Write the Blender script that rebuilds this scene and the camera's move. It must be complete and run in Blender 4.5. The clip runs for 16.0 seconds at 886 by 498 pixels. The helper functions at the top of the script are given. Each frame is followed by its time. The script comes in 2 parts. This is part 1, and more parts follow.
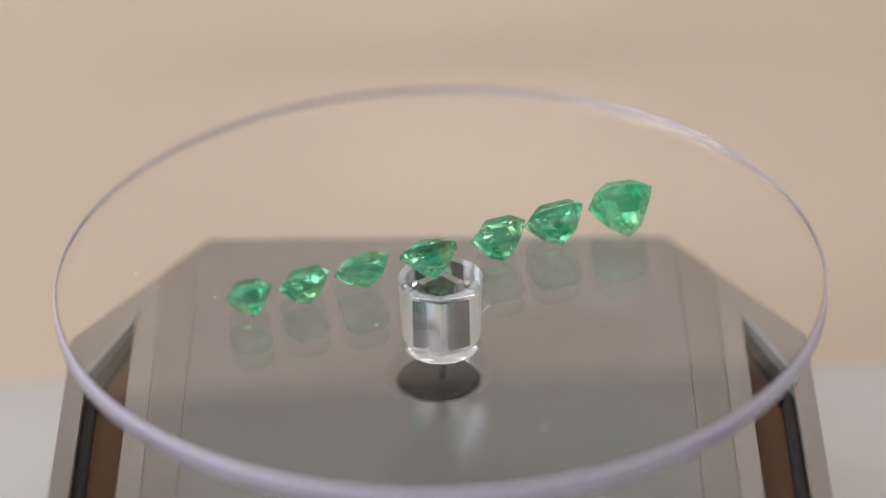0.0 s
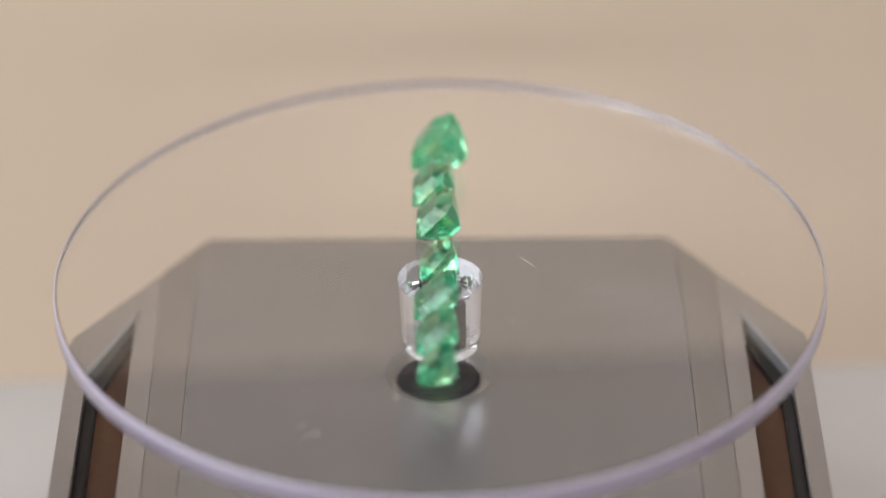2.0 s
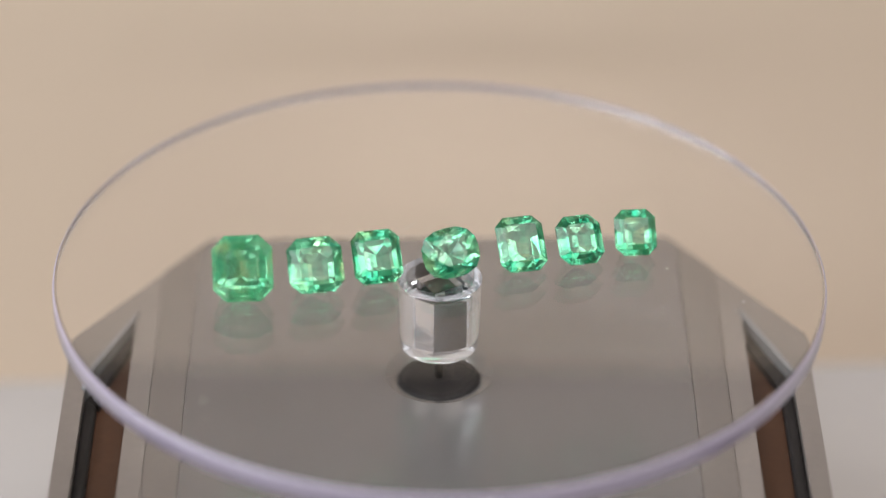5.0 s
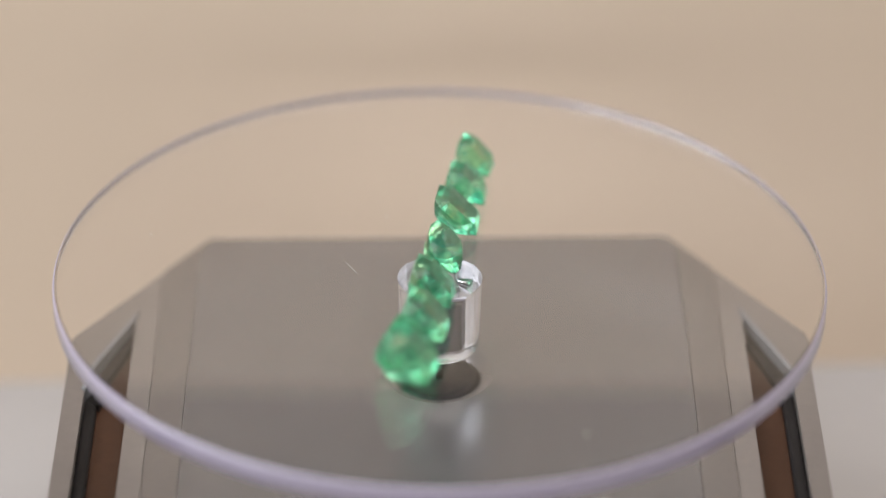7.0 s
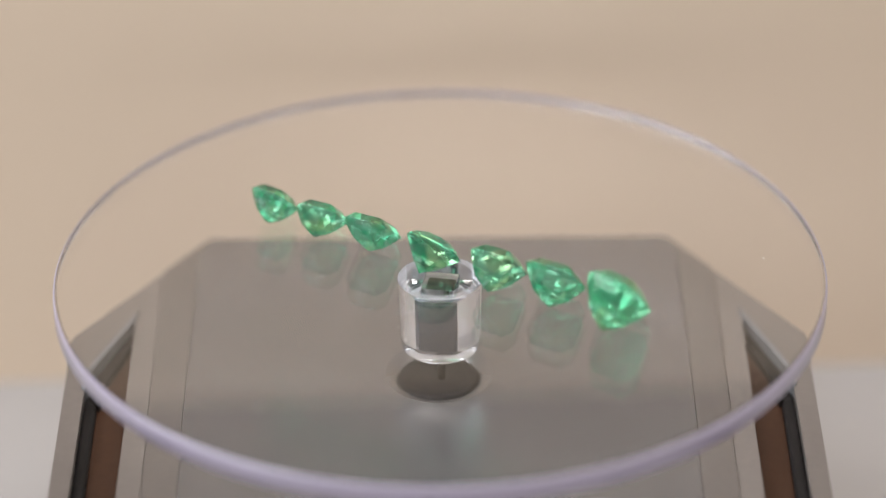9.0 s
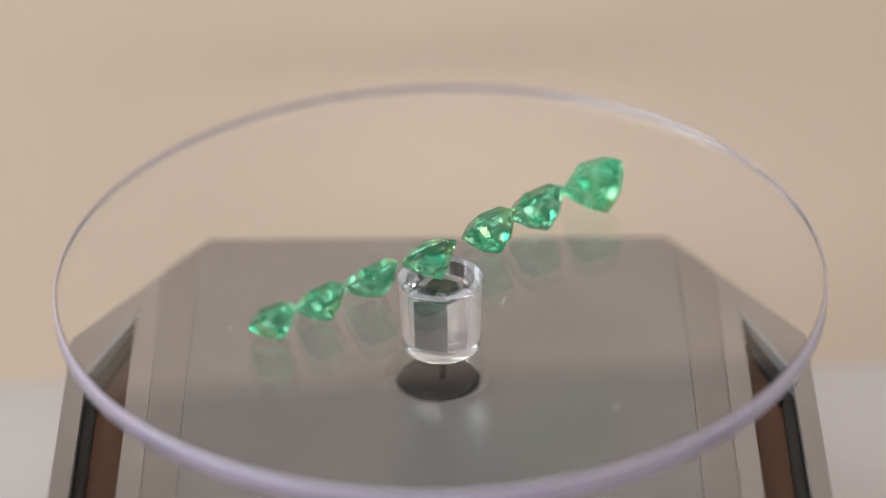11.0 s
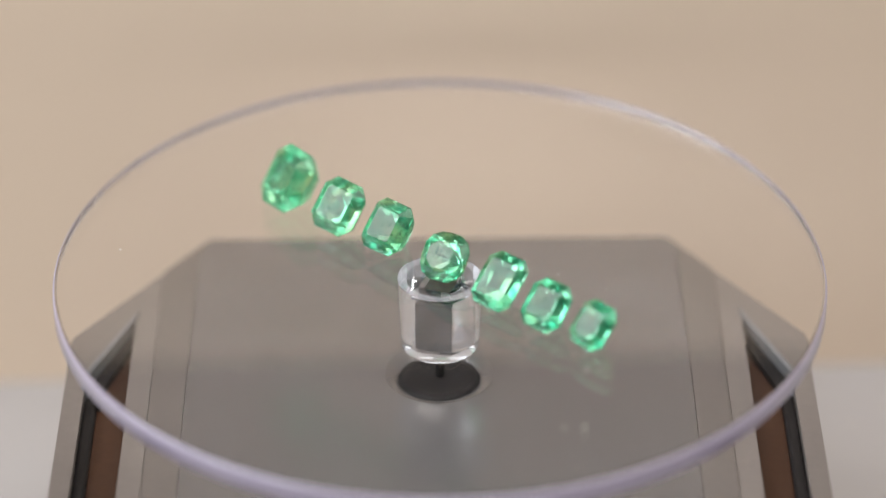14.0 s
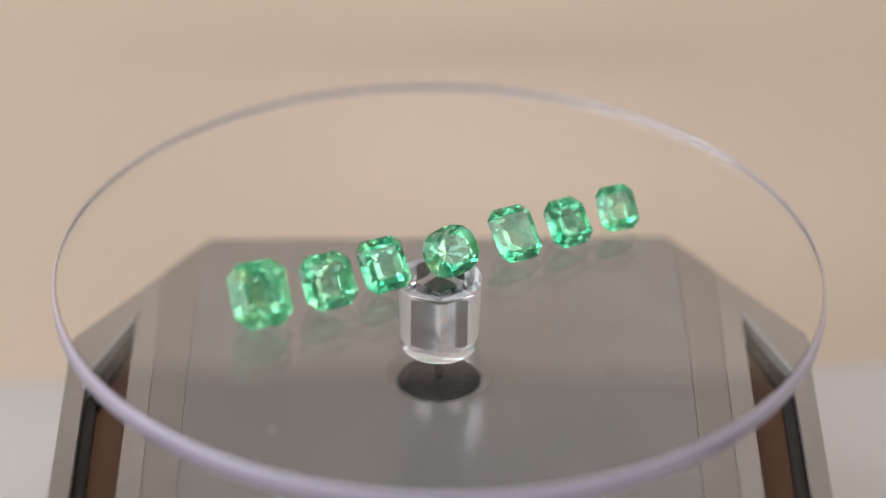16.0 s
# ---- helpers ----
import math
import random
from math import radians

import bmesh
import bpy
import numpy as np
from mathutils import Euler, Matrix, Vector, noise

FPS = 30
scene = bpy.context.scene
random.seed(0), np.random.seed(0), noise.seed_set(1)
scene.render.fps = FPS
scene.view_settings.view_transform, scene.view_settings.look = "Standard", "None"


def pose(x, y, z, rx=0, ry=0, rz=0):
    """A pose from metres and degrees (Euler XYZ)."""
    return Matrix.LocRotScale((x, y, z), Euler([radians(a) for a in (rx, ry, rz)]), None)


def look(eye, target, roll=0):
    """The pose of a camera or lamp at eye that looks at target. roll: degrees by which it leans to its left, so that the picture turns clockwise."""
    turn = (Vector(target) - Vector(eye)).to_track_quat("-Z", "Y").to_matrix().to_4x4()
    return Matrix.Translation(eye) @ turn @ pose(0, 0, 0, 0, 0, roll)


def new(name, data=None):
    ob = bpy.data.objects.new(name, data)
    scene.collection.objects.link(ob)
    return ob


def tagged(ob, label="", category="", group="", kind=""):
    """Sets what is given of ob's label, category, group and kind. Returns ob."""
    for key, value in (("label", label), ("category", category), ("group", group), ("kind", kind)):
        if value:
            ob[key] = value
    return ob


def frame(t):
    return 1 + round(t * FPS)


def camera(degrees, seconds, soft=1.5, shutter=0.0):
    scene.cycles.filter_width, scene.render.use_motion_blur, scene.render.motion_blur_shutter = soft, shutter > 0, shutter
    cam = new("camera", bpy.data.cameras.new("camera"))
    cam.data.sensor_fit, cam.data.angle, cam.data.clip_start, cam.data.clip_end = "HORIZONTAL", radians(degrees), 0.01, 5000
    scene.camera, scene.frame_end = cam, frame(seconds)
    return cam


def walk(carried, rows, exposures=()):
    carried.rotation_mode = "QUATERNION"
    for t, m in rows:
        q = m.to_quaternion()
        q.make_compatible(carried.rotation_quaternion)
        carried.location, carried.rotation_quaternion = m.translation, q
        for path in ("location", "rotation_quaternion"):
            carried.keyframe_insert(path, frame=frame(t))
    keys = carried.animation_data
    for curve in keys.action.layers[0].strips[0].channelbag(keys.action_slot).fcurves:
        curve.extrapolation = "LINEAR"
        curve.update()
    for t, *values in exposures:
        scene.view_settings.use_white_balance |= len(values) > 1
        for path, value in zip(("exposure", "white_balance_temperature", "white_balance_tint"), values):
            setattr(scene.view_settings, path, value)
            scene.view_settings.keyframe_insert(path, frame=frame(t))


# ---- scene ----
cam = camera(14.05, 16.0, soft=1.4)
cam.data.dof.use_dof = True
cam.data.dof.focus_distance = 0.420
cam.data.dof.aperture_fstop = 7.9
EYE = Vector((0.0, -0.35730, 0.27076))
AIM = EYE + Vector((0.00132, 0.85420, -0.51995))
walk(cam, [(0.0, look(EYE, AIM, -0.335)), (16.0, look(EYE, AIM, -0.335))], exposures=[(0.0, 0.35), (16.0, 0.35)])

# ---- light: soft boxes over the table in a closed photo corner ----
world = bpy.data.worlds.new("world")
scene.world = world
world.use_nodes = True
world.node_tree.nodes["Background"].inputs["Color"].default_value = (1.0, 0.98, 0.97, 1)
world.node_tree.nodes["Background"].inputs["Strength"].default_value = 0.2


def soft_box(name, eye, target, w, h, watts, colour):
    lamp = bpy.data.lights.new(name, "AREA")
    lamp.shape, lamp.size, lamp.size_y = "RECTANGLE", w, h
    lamp.energy, lamp.color = watts, colour
    ob = new(name, lamp)
    ob.matrix_world = look(eye, target)
    return ob


soft_box("window_lamp", (-0.46, -0.17, 0.40), (0, 0, 0.05), 0.54, 0.46, 2.6, (0.92, 0.96, 1.0))
soft_box("ceiling_lamp", (0.16, -0.32, 0.92), (0.16, -0.33, 0.04), 1.24, 1.10, 8.2, (1.0, 0.958, 0.905))


# ---- materials ----
def material(name):
    m = bpy.data.materials.new(name)
    m.use_nodes = True
    return m, m.node_tree, m.node_tree.nodes["Principled BSDF"]


def mottled(name, a, b, scale, rough=0.5, metallic=0.0, bump=0.0, fine=None, stretch=(1, 1, 1), rough_var=0.0):
    """A surface that varies between two colours at a broad and a fine scale."""
    m, t, p = material(name)
    co = t.nodes.new("ShaderNodeTexCoord")
    mp = t.nodes.new("ShaderNodeMapping")
    mp.inputs["Scale"].default_value = stretch
    t.links.new(co.outputs["Object"], mp.inputs["Vector"])
    broad = t.nodes.new("ShaderNodeTexNoise")
    broad.inputs["Scale"].default_value = scale
    broad.inputs["Detail"].default_value = 4
    t.links.new(mp.outputs["Vector"], broad.inputs["Vector"])
    small = t.nodes.new("ShaderNodeTexNoise")
    small.inputs["Scale"].default_value = fine or scale * 14
    small.inputs["Detail"].default_value = 6
    t.links.new(mp.outputs["Vector"], small.inputs["Vector"])
    add = t.nodes.new("ShaderNodeMath")
    add.operation = "MULTIPLY_ADD"
    add.inputs[1].default_value = 0.4
    t.links.new(small.outputs["Fac"], add.inputs[0])
    half = t.nodes.new("ShaderNodeMath")
    half.operation = "MULTIPLY"
    half.inputs[1].default_value = 0.6
    t.links.new(broad.outputs["Fac"], half.inputs[0])
    t.links.new(half.outputs[0], add.inputs[2])
    ramp = t.nodes.new("ShaderNodeValToRGB")
    ramp.color_ramp.elements[0].position, ramp.color_ramp.elements[1].position = 0.32, 0.68
    ramp.color_ramp.elements[0].color, ramp.color_ramp.elements[1].color = (*a, 1), (*b, 1)
    t.links.new(add.outputs[0], ramp.inputs["Fac"])
    t.links.new(ramp.outputs["Color"], p.inputs["Base Color"])
    p.inputs["Roughness"].default_value, p.inputs["Metallic"].default_value = rough, metallic
    if rough_var:
        rv = t.nodes.new("ShaderNodeMapRange")
        rv.inputs["To Min"].default_value, rv.inputs["To Max"].default_value = rough - rough_var, rough + rough_var
        t.links.new(small.outputs["Fac"], rv.inputs["Value"])
        t.links.new(rv.outputs["Result"], p.inputs["Roughness"])
    if bump:
        bp = t.nodes.new("ShaderNodeBump")
        bp.inputs["Strength"].default_value, bp.inputs["Distance"].default_value = bump, 0.0002
        t.links.new(small.outputs["Fac"], bp.inputs["Height"])
        t.links.new(bp.outputs["Normal"], p.inputs["Normal"])
    return m


def clear(name, colour, ior, rough=0.0):
    m, t, p = material(name)
    p.inputs["Base Color"].default_value = (*colour, 1)
    p.inputs["IOR"].default_value = ior
    p.inputs["Roughness"].default_value = rough
    p.inputs["Transmission Weight"].default_value = 1.0
    return m


def emerald(name, deep, pale, veil, rough):
    """Green beryl: clear, with veils that scatter the light, warm reflections painted as patches, small dark specks and
    an uneven inside.
    """
    m, t, p = material(name)
    co = t.nodes.new("ShaderNodeTexCoord")
    info = t.nodes.new("ShaderNodeObjectInfo")
    shift = t.nodes.new("ShaderNodeMath")
    shift.operation = "MULTIPLY"
    shift.inputs[1].default_value = 0.37
    t.links.new(info.outputs["Random"], shift.inputs[0])
    place = t.nodes.new("ShaderNodeVectorMath")
    place.operation = "ADD"
    t.links.new(co.outputs["Object"], place.inputs[0])
    t.links.new(shift.outputs[0], place.inputs[1])

    def noise(scale, detail, twist):
        n = t.nodes.new("ShaderNodeTexNoise")
        n.inputs["Scale"].default_value, n.inputs["Detail"].default_value = scale, detail
        n.inputs["Distortion"].default_value = twist
        t.links.new(place.outputs[0], n.inputs["Vector"])
        return n

    def window(n, lo, hi, a, b):
        r = t.nodes.new("ShaderNodeMapRange")
        for key, v in (("From Min", lo), ("From Max", hi), ("To Min", a), ("To Max", b)):
            r.inputs[key].default_value = v
        t.links.new(n.outputs["Fac"], r.inputs["Value"])
        return r

    def blend(fac, base, colour):
        x = t.nodes.new("ShaderNodeMix")
        x.data_type = "RGBA"
        x.inputs[7].default_value = (*colour, 1)
        t.links.new(fac.outputs["Result"], x.inputs[0])
        t.links.new(base, x.inputs[6])
        return x.outputs[2]

    cloud = noise(420, 5, 0.6)
    ramp = t.nodes.new("ShaderNodeValToRGB")
    ramp.color_ramp.elements[0].position, ramp.color_ramp.elements[1].position = 0.40, 0.60
    ramp.color_ramp.elements[0].color, ramp.color_ramp.elements[1].color = (*deep, 1), (*pale, 1)
    t.links.new(cloud.outputs["Fac"], ramp.inputs["Fac"])
    # Yellow-green patches paint warm reflections into the stone's colour.
    colour = blend(window(noise(230, 1, 0), 0.56, 0.66, 0, 0.8), ramp.outputs["Color"], (0.72, 0.86, 0.42))
    colour = blend(window(noise(1500, 3, 1.2), 0.575, 0.63, 0, 0.92 - veil), colour, (0.02, 0.20, 0.12))
    t.links.new(colour, p.inputs["Base Color"])
    p.inputs["IOR"].default_value, p.inputs["Roughness"].default_value = 1.57, rough
    p.inputs["Transmission Weight"].default_value = 1.0
    bump = t.nodes.new("ShaderNodeBump")
    bump.inputs["Strength"].default_value, bump.inputs["Distance"].default_value = 0.05, 0.0002
    t.links.new(cloud.outputs["Fac"], bump.inputs["Height"])
    if rough > 0.01:
        t.links.new(bump.outputs["Normal"], p.inputs["Normal"])
    through_light = t.nodes.new("ShaderNodeBsdfTranslucent")
    own_light = t.nodes.new("ShaderNodeBsdfDiffuse")
    t.links.new(colour, through_light.inputs["Color"])
    t.links.new(colour, own_light.inputs["Color"])
    glow = t.nodes.new("ShaderNodeMixShader")
    glow.inputs[0].default_value = 0.4
    t.links.new(through_light.outputs[0], glow.inputs[1])
    t.links.new(own_light.outputs[0], glow.inputs[2])
    mix = t.nodes.new("ShaderNodeMixShader")
    t.links.new(window(noise(520, 4, 1.0), 0.40, 0.68, veil * 0.35, veil).outputs["Result"], mix.inputs[0])
    t.links.new(p.outputs[0], mix.inputs[1])
    t.links.new(glow.outputs[0], mix.inputs[2])
    t.links.new(mix.outputs[0], t.nodes["Material Output"].inputs["Surface"])
    return m


WALL = mottled("beige_backdrop", (0.667, 0.542, 0.425), (0.683, 0.557, 0.440), 6, 0.85)
PLASTER = mottled("white_plaster", (0.70, 0.69, 0.68), (0.76, 0.75, 0.74), 5, 0.9)
CURTAIN = mottled("grey_room_wall", (0.10, 0.095, 0.093), (0.13, 0.124, 0.12), 5, 0.95)
DARK = mottled("dark_grey_curtain", (0.036, 0.036, 0.038), (0.050, 0.050, 0.053), 5, 0.95)
PAPER = mottled("white_table_paper", (0.338, 0.322, 0.322), (0.358, 0.342, 0.342), 9, 0.7)
STEEL = mottled("brushed_steel", (0.192, 0.180, 0.178), (0.208, 0.195, 0.193), 30, 0.27, 0.66, 0.0, 240, (1, 0.25, 1))
SHELL = mottled("grey_painted_metal", (0.146, 0.126, 0.116), (0.170, 0.148, 0.136), 60, 0.40, 0.25, 0.05)
TRIM = mottled("satin_grey_trim", (0.138, 0.121, 0.112), (0.156, 0.137, 0.127), 60, 0.33, 0.4, 0.05)
# Paler and bluer than the rail, to paint its chamfer's reflection.
LIP = mottled("edge_sheen_tint", (0.145, 0.145, 0.153), (0.175, 0.175, 0.183), 80, 0.38, 0.3, 0.04)
BROWN = mottled("brown_smoked_plastic", (0.034, 0.014, 0.007), (0.048, 0.021, 0.011), 70, 0.5)
BROWN.node_tree.nodes["Principled BSDF"].inputs["Specular IOR Level"].default_value = 0.25
BLACK = mottled("black_parts_recess_shade", (0.006, 0.005, 0.005), (0.012, 0.010, 0.010), 200, 0.55)
BLACK.node_tree.nodes["Principled BSDF"].inputs["Specular IOR Level"].default_value = 0.2
DUST = mottled("grey_dust", (0.35, 0.33, 0.32), (0.60, 0.57, 0.55), 900, 0.8)
ACRYLIC = clear("clear_acrylic", (0.985, 0.985, 0.99), 1.49)
EDGE = clear("clear_acrylic_edge", (0.93, 0.89, 0.87), 1.49, 0.16)
EDGE.node_tree.nodes["Principled BSDF"].inputs["Alpha"].default_value = 0.60
# Lavender that stands in for light piped through the clear edge.
RIM, t_, p_ = material("lavender_edge_glow")
p_.inputs["Base Color"].default_value = (0.445, 0.405, 0.515, 1)
p_.inputs["Roughness"].default_value, p_.inputs["IOR"].default_value = 0.28, 1.49
p_.inputs["Transmission Weight"].default_value = 0.25
p_.inputs["Coat Weight"].default_value, p_.inputs["Coat Roughness"].default_value = 0.55, 0.11
# Bluish tint paints the window's cool light into the hub.
HUB = clear("turned_acrylic", (0.77, 0.85, 1.0), 1.49, 0.0)
HUB.node_tree.nodes["Principled BSDF"].inputs["Transmission Weight"].default_value = 0.97
MILKY, t_, p_ = material("milky_bond")
p_.inputs["Base Color"].default_value = (0.78, 0.78, 0.86, 1)
p_.inputs["Roughness"].default_value, p_.inputs["Alpha"].default_value = 0.6, 0.11
p_.inputs["Specular IOR Level"].default_value = 0.0
# Tints differ by facet to paint how far light travels through the stone.
GEM = [emerald("emerald_crown_light_tint", (0.015, 0.42, 0.22), (0.26, 0.90, 0.55), 0.10, 0.005), emerald("emerald_table_light_tint", (0.24, 0.64, 0.43), (0.42, 0.78, 0.57), 0.05, 0.005),
       emerald("emerald_pavilion_light_tint", (0.05, 0.72, 0.37), (0.46, 0.97, 0.70), 0.25, 0.012)]
GEM_CLOUDY = [emerald("cloudy_emerald_crown_light_tint", (0.10, 0.68, 0.37), (0.34, 0.88, 0.56), 0.32, 0.02), emerald("cloudy_emerald_table_light_tint", (0.24, 0.66, 0.43), (0.40, 0.78, 0.55), 0.20, 0.005),
              emerald("cloudy_emerald_pavilion_light_tint", (0.10, 0.75, 0.40), (0.40, 0.95, 0.64), 0.38, 0.04)]

MM = 0.001
DISC_Z = 0.0503
DECK_Z = DISC_Z - 0.0156


# ---- mesh helpers ----
def part(name, bm, mat, parent=None, label="", smooth=False):
    me = bpy.data.meshes.new(name)
    bmesh.ops.recalc_face_normals(bm, faces=bm.faces)
    for f in bm.faces:
        f.smooth = smooth
    bm.to_mesh(me)
    bm.free()
    for m in (mat if isinstance(mat, (list, tuple)) else [mat]):
        me.materials.append(m)
    ob = new(name, me)
    if parent:
        ob.parent = parent
    if label:
        tagged(ob, label)
    return ob


def prism(outer, holes, z0, z1):
    """A plate with holes, from outlines in mm."""
    bm = bmesh.new()
    edges = []
    for loop in [outer, *holes]:
        vs = [bm.verts.new((x * MM, y * MM, z1)) for x, y in loop]
        edges += [bm.edges.new((vs[i], vs[(i + 1) % len(vs)])) for i in range(len(vs))]
    bmesh.ops.triangle_fill(bm, use_beauty=True, use_dissolve=True, edges=edges)
    top = list(bm.faces)
    made = bmesh.ops.extrude_face_region(bm, geom=top)
    bmesh.ops.translate(bm, vec=(0, 0, z0 - z1), verts=[v for v in made["geom"] if isinstance(v, bmesh.types.BMVert)])
    return bm


def soften(ob, width, segments=3):
    b = ob.modifiers.new("bevel", "BEVEL")
    b.width, b.segments, b.limit_method, b.angle_limit = width, segments, "ANGLE", radians(35)
    b.harden_normals = False
    return ob


def lathe(profile, n=128):
    """A closed turned body from (radius, height) in mm."""
    bm = bmesh.new()
    rings = []
    for r, z in profile:
        if r < 1e-6:
            rings.append([bm.verts.new((0, 0, z * MM))])
        else:
            rings.append([bm.verts.new((r * MM * math.cos(2 * math.pi * i / n), r * MM * math.sin(2 * math.pi * i / n), z * MM)) for i in range(n)])
    for a, b in zip(rings, rings[1:]):
        for i in range(n):
            j = (i + 1) % n
            bm.faces.new([v for v in dict.fromkeys((a[i % len(a)], a[j % len(a)], b[j % len(b)], b[i % len(b)]))])
    return bm


def slab(x0, x1, y0, y1, z0, z1):
    bm = bmesh.new()
    bmesh.ops.create_cube(bm, size=1)
    for v in bm.verts:
        v.co = ((x0 + x1) / 2 + v.co.x * (x1 - x0), (y0 + y1) / 2 + v.co.y * (y1 - y0), (z0 + z1) / 2 + v.co.z * (z1 - z0))
    return bm


# ---- the photo corner ----
WALL_Y = 0.055
tagged(part("table_top", slab(-0.8, 0.8, -0.95, 0.60, -0.02, 0.0), PAPER), "white matte table top under the turntable", "table", kind="structure")
tagged(part("backdrop", slab(-0.60, 0.60, WALL_Y, WALL_Y + 0.006, 0.0, 0.100), WALL), "plain beige backdrop board behind the turntable", "backdrop", kind="structure").rotation_euler.z = radians(1.5)
# Walls and ceiling out of view, added to close the room and set reflections.
tagged(part("wall_north", slab(-0.8, 0.8, 0.60, 0.62, -0.02, 0.95), DARK), "plain dark grey wall of the room", "wall", kind="structure")
tagged(part("wall_south", slab(-0.8, 0.8, -0.97, -0.95, -0.02, 0.95), CURTAIN), "unseen grey wall closing the room", "wall", kind="structure")
tagged(part("wall_west", slab(-0.82, -0.8, -0.97, 0.62, -0.02, 0.95), PLASTER), "unseen pale wall closing the photo corner", "wall", kind="structure")
tagged(part("wall_east", slab(0.8, 0.82, -0.97, 0.62, -0.02, 0.95), PLASTER), "unseen pale wall closing the photo corner", "wall", kind="structure")
tagged(part("ceiling", slab(-0.82, 0.82, -0.97, 0.62, 0.95, 0.97), PLASTER), "unseen white ceiling closing the room", "ceiling", kind="structure")


# ---- the turntable stand ----
def rounded(points, radius, n=5):
    """An outline in mm with its corners rounded."""
    out = []
    for k, p in enumerate(points):
        p, a, b = Vector(p), Vector(points[k - 1]), Vector(points[(k + 1) % len(points)])
        u, v = (a - p).normalized(), (b - p).normalized()
        cut = min(radius, (a - p).length * 0.4, (b - p).length * 0.4)
        s, e = p + u * cut, p + v * cut
        for i in range(n + 1):
            t = i / n
            out.append(tuple(s * (1 - t) ** 2 + p * 2 * t * (1 - t) + e * t * t))
    return out


def turntable_stand():
    base = tagged(new("turntable_stand"), "grey angular turntable stand with brown side recesses on a white table", "turntable stand")
    near, far = -36.0, 30.9

    def edge(x):
        return 30.9 - (x - 28.9) * 22.6 / 15.5
    foot = rounded([(-28.5, 30.4), (28.5, 30.4), (43.9, 8.2), (44.1, -35), (-44.1, -35), (-43.9, 8.2)], 3)
    part("body", prism(foot, [], 0.0, DECK_Z - 0.0065), SHELL, base)
    ring = [(6.3 * math.cos(a * math.pi / 32), 6.3 * math.sin(a * math.pi / 32)) for a in range(64)]
    mid = [(-29.95, near), (29.95, near), (29.95, edge(29.95) - 0.2), (28.6, 30.9), (-28.6, 30.9), (-29.95, edge(29.95) - 0.2)]
    soften(part("steel_plate", prism(mid, [ring], DECK_Z - 0.0064, DECK_Z), STEEL, base, "brushed grey steel plate"), 0.0001)
    part("bearing_ring", lathe([(6.5, 0.03), (6.2, -0.05), (5.5, -0.36), (4.95, -0.70), (4.76, -0.95), (4.76, -4), (6.25, -4), (6.25, -0.1), (6.5, 0.0), (6.5, 0.03)], 64), STEEL, base, "countersunk steel ring round the bearing", True).location.z = DECK_Z
    part("bearing", lathe([(0, -0.75), (3.3, -0.75), (3.55, -0.6), (4.3, -0.55), (4.74, -0.7), (4.74, -4.5), (0, -4.5)], 64), BLACK, base, "black round bearing", True).location.z = DECK_Z
    for s in (-1, 1):
        strip = [(s * 29.97, near), (s * 34.1, near), (s * 34.1, edge(34.1)), (s * 29.97, edge(29.97))]
        soften(part("trim_strip", prism(strip, [], DECK_Z - 0.0064, DECK_Z - 0.0001), TRIM, base), 0.0001)
        deck = [(s * 34.15, near), (s * 44.6, near), (s * 44.6, 6.4), (s * 44.2, 8.6), (s * 34.15, edge(34.15))]
        pocket = [(s * 36.9, 13.6), (s * 42.2, -0.6), (s * 42.3, -33), (s * 36.9, -33)]
        rail = part("side_rail", prism(deck, [rounded(pocket, 0.6, 3)], DECK_Z - 0.0064, DECK_Z - 0.0003), SHELL, base)
        soften(rail, 0.0010)
        floor_mesh = prism([(s * 36.6, 15), (s * 43.2, -1), (s * 43.2, -34), (s * 36.6, -34)], [], DECK_Z - 0.0063, DECK_Z - 0.0026)
        part("recess_panel", floor_mesh, BROWN, base, "dark brown recessed panel")
        # Black strip added where the recess has only a dark gap.
        recess_shade = part("recess_shade", prism([(s * 40.7, -2.0), (s * 42.25, -0.9), (s * 42.25, -32.9), (s * 40.7, -32.9)], [], DECK_Z - 0.003, DECK_Z - 0.0014), BLACK, base, "black strip standing for the dark side of the recess")
        soften(recess_shade, 0.0005)
        # Black wedge paints the dark far wall of the pocket.
        tip = [(s * 36.95, 12.6), (s * 42.1, -1.2), (s * 40.5, -2.1), (s * 36.95, 9.4)]
        part("recess_shade", prism(tip, [], DECK_Z - 0.003, DECK_Z - 0.0016), BLACK, base, "black strip standing for the dark side of the recess")
        # The strip carries the chamfer's sheen in its colour.
        lip = [(s * 36.6, 14.7), (s * 42.7, -0.4), (s * 42.1, -1.1), (s * 36.75, 12.5)]
        soften(part("recess_lip", prism(lip, [], DECK_Z - 0.0022, DECK_Z + 0.0001), LIP, base, "rounded recess edge with its pale sheen painted in"), 0.0004)
    return base


turntable_stand()


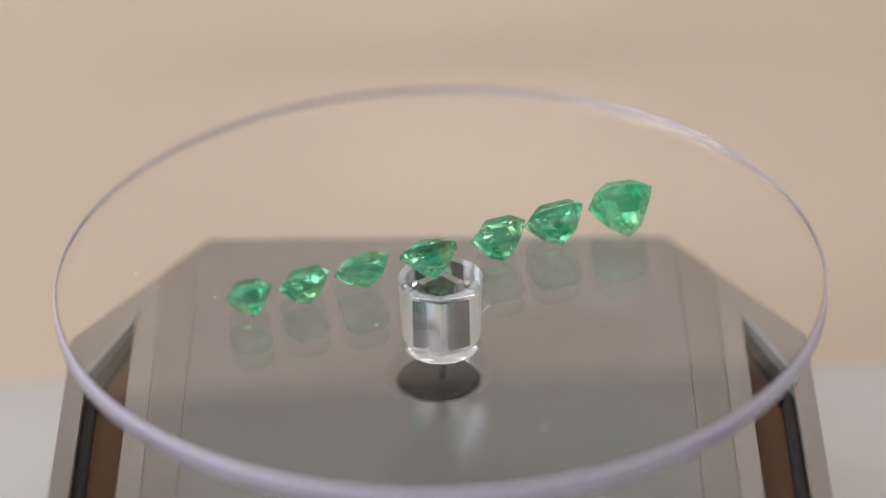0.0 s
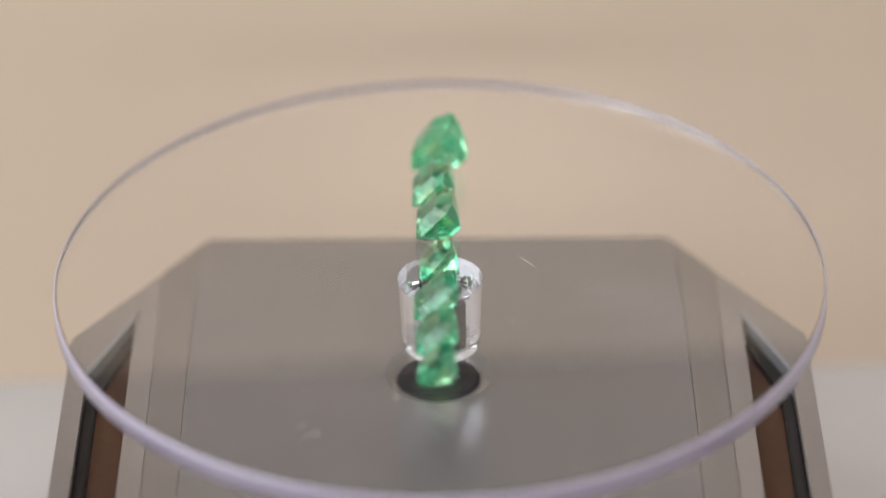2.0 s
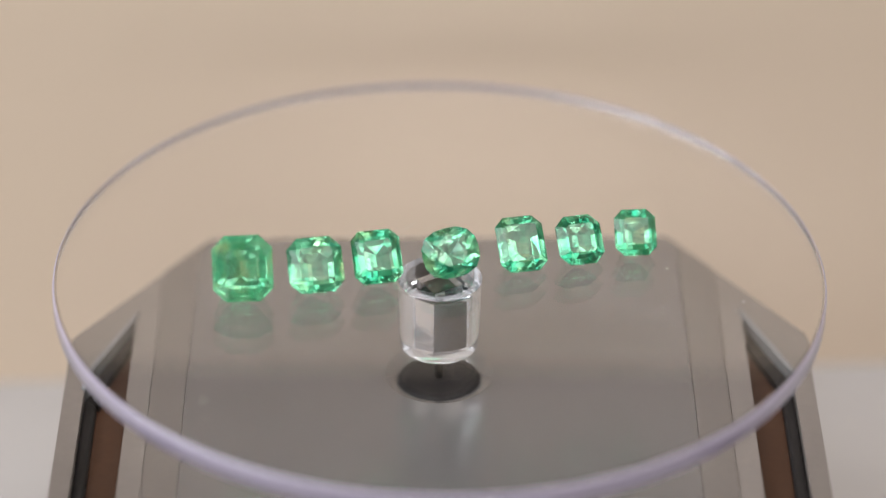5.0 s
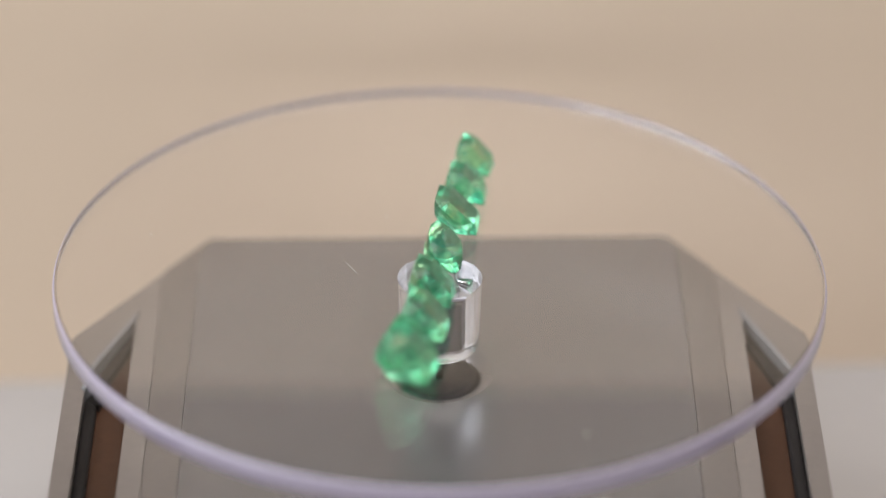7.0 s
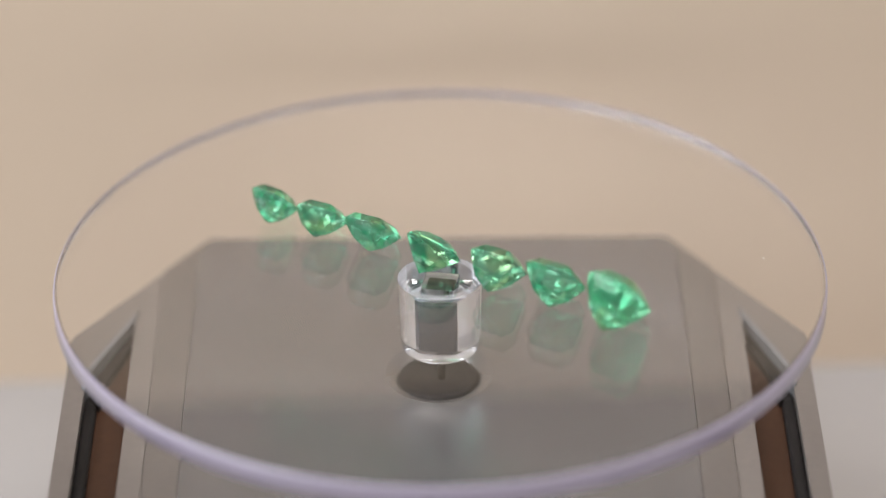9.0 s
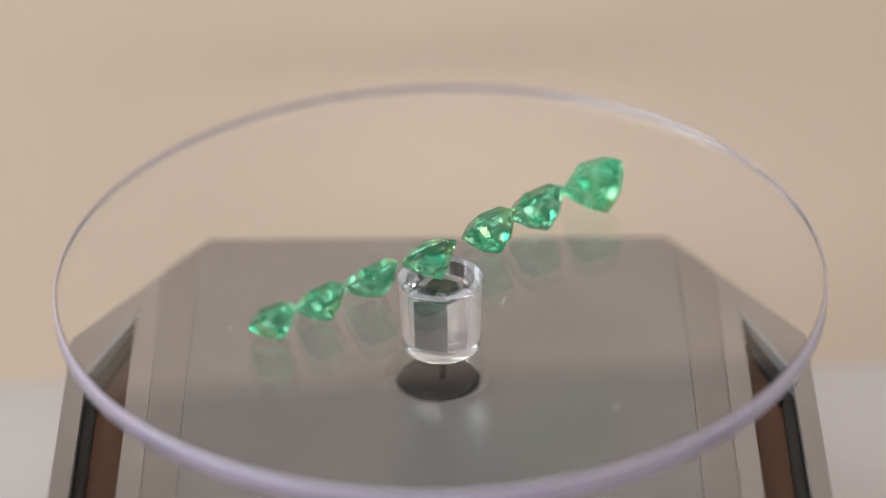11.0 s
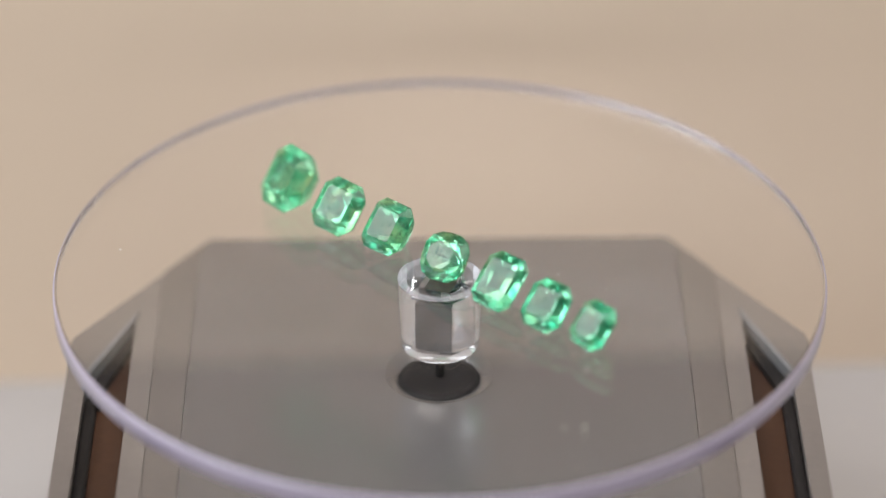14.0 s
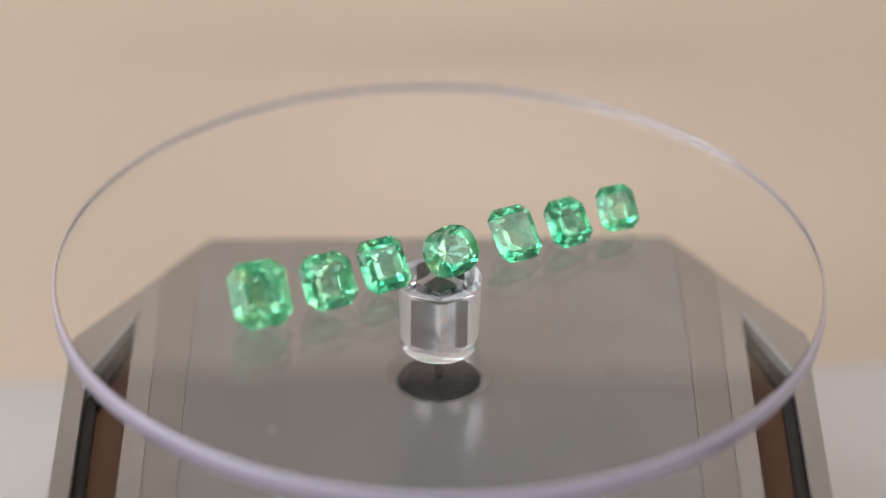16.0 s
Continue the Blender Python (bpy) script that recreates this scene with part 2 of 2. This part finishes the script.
# ---- the turning disc with its hub ----
def turntable_disc():
    disc = tagged(new("turntable_disc"), "round clear acrylic turntable disc with a lavender edge", "turntable disc")
    T, Rr, b = 2.5, 45.05, 0.45
    prof = [(0, 0), (Rr - b, 0)]
    prof += [(Rr - b + b * math.sin(a * math.pi / 12), -b + b * math.cos(a * math.pi / 12)) for a in range(1, 7)]
    prof += [(Rr - 0.3 + 0.3 * math.cos(a * math.pi / 8), -T + 0.3 - 0.3 * math.sin(a * math.pi / 8)) for a in range(0, 5)]
    prof += [(4.98, -T), (4.92, -T - 0.1), (4.76, -10.3), (4.70, -10.4), (4.67, -11.35), (4.38, -11.7)]
    bm = lathe(prof, 192)
    bm.faces.new([v for v in bm.verts if abs(v.co.z + 11.7 * MM) < 1e-7])
    # the square hollow inside the hub
    q, turn = 1.95, Matrix.Rotation(radians(43), 3, "Z")
    cor = [turn @ Vector((a * q * MM, b * q * MM, 0)) for a, b in ((-1, -1), (1, -1), (1, 1), (-1, 1))]
    low = [bm.verts.new((c.x, c.y, -10.9 * MM)) for c in cor]
    high = [bm.verts.new((c.x, c.y, -3.7 * MM)) for c in cor]
    hollow = [bm.faces.new((low[i], low[(i + 1) % 4], high[(i + 1) % 4], high[i])) for i in range(4)]
    hollow += [bm.faces.new(high), bm.faces.new(low)]
    plate = part("disc", bm, [ACRYLIC, EDGE, HUB], disc, smooth=True)
    # the hollow's walls face its air
    bm = bmesh.new()
    bm.from_mesh(plate.data)
    inner = [f for f in bm.faces if max(math.hypot(v.co.x, v.co.y) for v in f.verts) < 3.0 * MM and f.calc_center_median().z < -3.0 * MM]
    bmesh.ops.reverse_faces(bm, faces=inner)
    bm.to_mesh(plate.data)
    bm.free()
    for f in plate.data.polygons:
        r = math.hypot(f.center.x, f.center.y)
        edge = r > (Rr - b + 0.05) * MM
        f.material_index = 1 if edge else 0
        if 3.0 * MM < r < 5.2 * MM and f.center.z < -2.53 * MM:
            f.material_index = 2
        f.use_smooth = edge or (abs(f.normal.z) < 0.5 and r > 4.0 * MM)
    plate.visible_shadow = False
    # added milky film round the cut edge, a hair outside the clear body; its lavender paints piped light
    arc = [a * math.pi / 16 for a in range(3, 9)]
    outer = [(Rr - b + (b + 0.07) * math.sin(a), -b + (b + 0.07) * math.cos(a)) for a in arc] + [(Rr + 0.07, -T + 0.1)]
    inner = [(Rr + 0.03, -T + 0.1)] + [(Rr - b + (b + 0.03) * math.sin(a), -b + (b + 0.03) * math.cos(a)) for a in reversed(arc)]
    film = part("edge_glow_film", lathe(outer + inner + outer[:1], 192), RIM, disc, "milky lavender film painting the light piped through the disc edge", True)
    film.visible_shadow = False
    # scratches and dust on the upper face: place, heading, length and width in mm
    marks = ((5.15, -8.95, 60, 2.4, 0.045), (21.2, 31.5, 20, 0.28, 0.20), (-35.6, 0.5, 40, 0.30, 0.20), (-34.8, 2.5, 0, 0.2, 0.15),
             (-36.8, 1.2, 0, 0.16, 0.14), (11.2, -33.3, 30, 0.25, 0.20), (-26.1, -5.1, 10, 0.28, 0.20), (-7.2, -11.8, 60, 0.22, 0.18))
    for x, y, a, l, w in marks:
        mark = slab(-l / 2 * MM, l / 2 * MM, -w / 2 * MM, w / 2 * MM, 0.00002, 0.00005)
        bmesh.ops.rotate(mark, matrix=Matrix.Rotation(radians(a), 3, "Z"), verts=mark.verts)
        bmesh.ops.translate(mark, vec=(x * MM, y * MM, 0), verts=mark.verts)
        part("scratch" if l > 0.6 else "dust_speck", mark, DUST, disc)
    collar = lathe([(4.0, -2.56), (4.90, -2.56), (4.90, -2.62), (4.0, -2.62), (4.0, -2.56)], 96)
    part("collar", collar, MILKY, disc, "milky ring where the hub joins the disc").visible_shadow = False
    k = 1.62
    bm = slab(-k * MM, k * MM, -k * MM, k * MM, -0.0107, -0.0042)
    bmesh.ops.rotate(bm, matrix=turn, verts=bm.verts)
    soften(part("drive_shaft", bm, BLACK, disc, "square black drive shaft in the hub"), 0.00015, 2)
    part("drive_pin", lathe([(0, -11.74), (0.45, -11.74), (0.45, -16.3), (0, -16.3)], 32), BLACK, disc, "thin black drive pin", True)
    return disc


DISC = turntable_disc()


# ---- the emeralds ----
def faceted(name, bm, mat):
    """One stone: clear crown, flat table, veiled pavilion; separate tints paint light's path inside."""
    gem = part(name, bm, mat)
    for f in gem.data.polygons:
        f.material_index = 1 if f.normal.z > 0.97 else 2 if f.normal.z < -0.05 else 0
    return gem


def octagon(w, l, c, z):
    w, l = w / 2, l / 2
    return [(w - c, -l, z), (w, -l + c, z), (w, l - c, z), (w - c, l, z), (-w + c, l, z), (-w, l - c, z), (-w, -l + c, z), (-w + c, -l, z)]


def step_cut(name, w, l, cut, crown, pav, mat, table=0.60, steps=(0.5,), skew=(0.0, 0.0)):
    """An emerald cut by hand, girdle at z = 0, table up; l runs along y. Steps are the crown's inner edges; skew shifts the point."""
    bm = bmesh.new()
    rnd = random.Random(int(w * 1000 + l * 10))

    def ring(k, c, z, dx=0.0, dy=0.0):
        return [(x + dx + rnd.uniform(-0.05, 0.05), y + dy + rnd.uniform(-0.05, 0.05), h) for x, y, h in octagon(w * k, l * k, c, z)]
    rows = [octagon(w * table, l * table, cut * 0.25, crown)]
    for q in steps:
        rows.append(ring(table + (1 - table) * (1 - q) ** 0.85, cut * (1 - 0.7 * q), crown * q))
    rows += [octagon(w, l, cut, 0.04), octagon(w, l, cut, -0.05)]
    for k, q in ((0.84, 0.30), (0.54, 0.70)):
        rows.append(ring(k, cut * k, -pav * q, skew[0] * q, skew[1] * q))
    rings = [[bm.verts.new(Vector(p) * MM) for p in r] for r in rows]
    for a, b in zip(rings, rings[1:]):
        for i in range(8):
            j = (i + 1) % 8
            bm.faces.new((a[i], a[j], b[j], b[i]))
    bm.faces.new(rings[0])
    keel = [bm.verts.new((skew[0] * MM, (skew[1] + q * l * 0.11) * MM, -pav * MM)) for q in (-1, 1)]
    last = rings[-1]
    near = [0, 0, 1, 1, 1, 1, 0, 0]
    for i in range(8):
        j = (i + 1) % 8
        bm.faces.new([v for v in dict.fromkeys((last[i], last[j], keel[near[j]], keel[near[i]]))])
    return faceted(name, bm, mat)


def cushion_cut(name, w, l, crown, pav, mat):
    """A rounded cushion brilliant, girdle at z = 0, table up."""
    bm = bmesh.new()

    def ring(k, z, n, turn, power=2.6):
        out = []
        for i in range(n):
            a = 2 * math.pi * (i + turn) / n
            c, s = math.cos(a), math.sin(a)
            q = (abs(c) ** power + abs(s) ** power) ** (-1 / power)
            out.append(bm.verts.new((c * q * w / 2 * k * MM, s * q * l / 2 * k * MM, z * MM)))
        return out
    tab, mid = ring(0.56, crown, 8, 0.5), ring(0.80, crown * 0.62, 8, 0)
    gt, gb = ring(1, 0.10, 16, 0), ring(1, -0.12, 16, 0)
    low = ring(0.52, -pav * 0.58, 8, 0)
    culet = bm.verts.new((0, 0, -pav * MM))
    bm.faces.new(tab)
    for i in range(8):
        j = (i + 1) % 8
        bm.faces.new((tab[i], mid[i], tab[i - 1]))
        bm.faces.new((mid[i], tab[i], mid[j], gt[2 * i + 1]))
        bm.faces.new((mid[i], gt[2 * i + 1], gt[2 * i]))
        bm.faces.new((mid[i], gt[2 * i], gt[2 * i - 1]))
        bm.faces.new((low[i], gb[2 * i - 1], gb[2 * i]))
        bm.faces.new((low[i], gb[2 * i], gb[2 * i + 1]))
        bm.faces.new((low[i], gb[2 * i + 1], low[j]))
        bm.faces.new((low[i], low[j], culet))
    for i in range(16):
        j = (i + 1) % 16
        bm.faces.new((gt[i], gt[j], gb[j], gb[i]))
    return faceted(name, bm, mat)


ROW = 19.6  # the row's heading on the disc at the start, in degrees


def lay(gem, s, n, tilt, spin, swing):
    """The pose of a stone on the disc: s mm along the row, n mm across it, its table tipped over by tilt degrees."""
    turn = pose(0, 0, 0, 0, 0, ROW + spin) @ pose(0, 0, 0, -tilt, 0, 0) @ pose(0, 0, 0, 0, 0, swing)
    low = min((turn @ v.co).z for v in gem.data.vertices)
    mid = [turn @ v.co for v in gem.data.vertices]
    cx = (min(v.x for v in mid) + max(v.x for v in mid)) / 2
    cy = (min(v.y for v in mid) + max(v.y for v in mid)) / 2
    a = radians(ROW)
    x, y = s * math.cos(a) - n * math.sin(a), s * math.sin(a) + n * math.cos(a)
    return Matrix.Translation((x * MM - cx, y * MM - cy, 0.00002 - low)) @ turn


STONES = []


def stone(gem, label, s, n, tilt, spin, swing):
    tagged(gem, label, "gemstone", "emeralds in a row on the disc")
    STONES.append((gem, lay(gem, s, n, tilt, spin, swing)))


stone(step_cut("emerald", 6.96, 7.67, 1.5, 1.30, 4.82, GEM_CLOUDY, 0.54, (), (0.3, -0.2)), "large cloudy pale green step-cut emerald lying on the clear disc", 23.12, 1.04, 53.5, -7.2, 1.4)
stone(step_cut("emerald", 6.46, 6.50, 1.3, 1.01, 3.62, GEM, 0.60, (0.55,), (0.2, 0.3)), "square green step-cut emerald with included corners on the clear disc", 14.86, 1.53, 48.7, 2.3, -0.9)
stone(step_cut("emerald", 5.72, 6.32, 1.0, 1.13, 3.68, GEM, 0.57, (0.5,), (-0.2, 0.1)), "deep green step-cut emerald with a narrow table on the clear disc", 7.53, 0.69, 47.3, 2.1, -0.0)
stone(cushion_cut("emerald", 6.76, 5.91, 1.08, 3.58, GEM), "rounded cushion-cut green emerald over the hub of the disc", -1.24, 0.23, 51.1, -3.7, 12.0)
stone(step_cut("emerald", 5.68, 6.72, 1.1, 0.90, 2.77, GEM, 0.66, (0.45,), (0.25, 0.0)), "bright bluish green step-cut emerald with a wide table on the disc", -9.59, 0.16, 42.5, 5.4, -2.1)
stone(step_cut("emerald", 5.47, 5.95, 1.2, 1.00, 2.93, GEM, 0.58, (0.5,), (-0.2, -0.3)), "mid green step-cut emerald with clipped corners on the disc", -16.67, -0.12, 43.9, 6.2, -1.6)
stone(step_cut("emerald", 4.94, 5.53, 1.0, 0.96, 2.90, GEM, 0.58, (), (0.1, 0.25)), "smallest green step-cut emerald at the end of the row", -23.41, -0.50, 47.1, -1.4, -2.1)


# ---- movement ----
PERIOD = 10.568
LEAN = Matrix.Rotation(radians(1.04), 4, Vector((math.cos(radians(-106)), math.sin(radians(-106)), 0)))


def motions():
    """The disc turns evenly, and the stones ride on it."""
    steps = [i * 0.25 for i in range(65)]
    turns = [(t, Matrix.Translation((0.00018, 0.00019, DISC_Z)) @ Matrix.Rotation(2 * math.pi * t / PERIOD, 4, "Z") @ LEAN) for t in steps]
    walk(DISC, turns)
    for gem, seat in STONES:
        walk(gem, [(t, m @ seat) for t, m in turns])


motions()
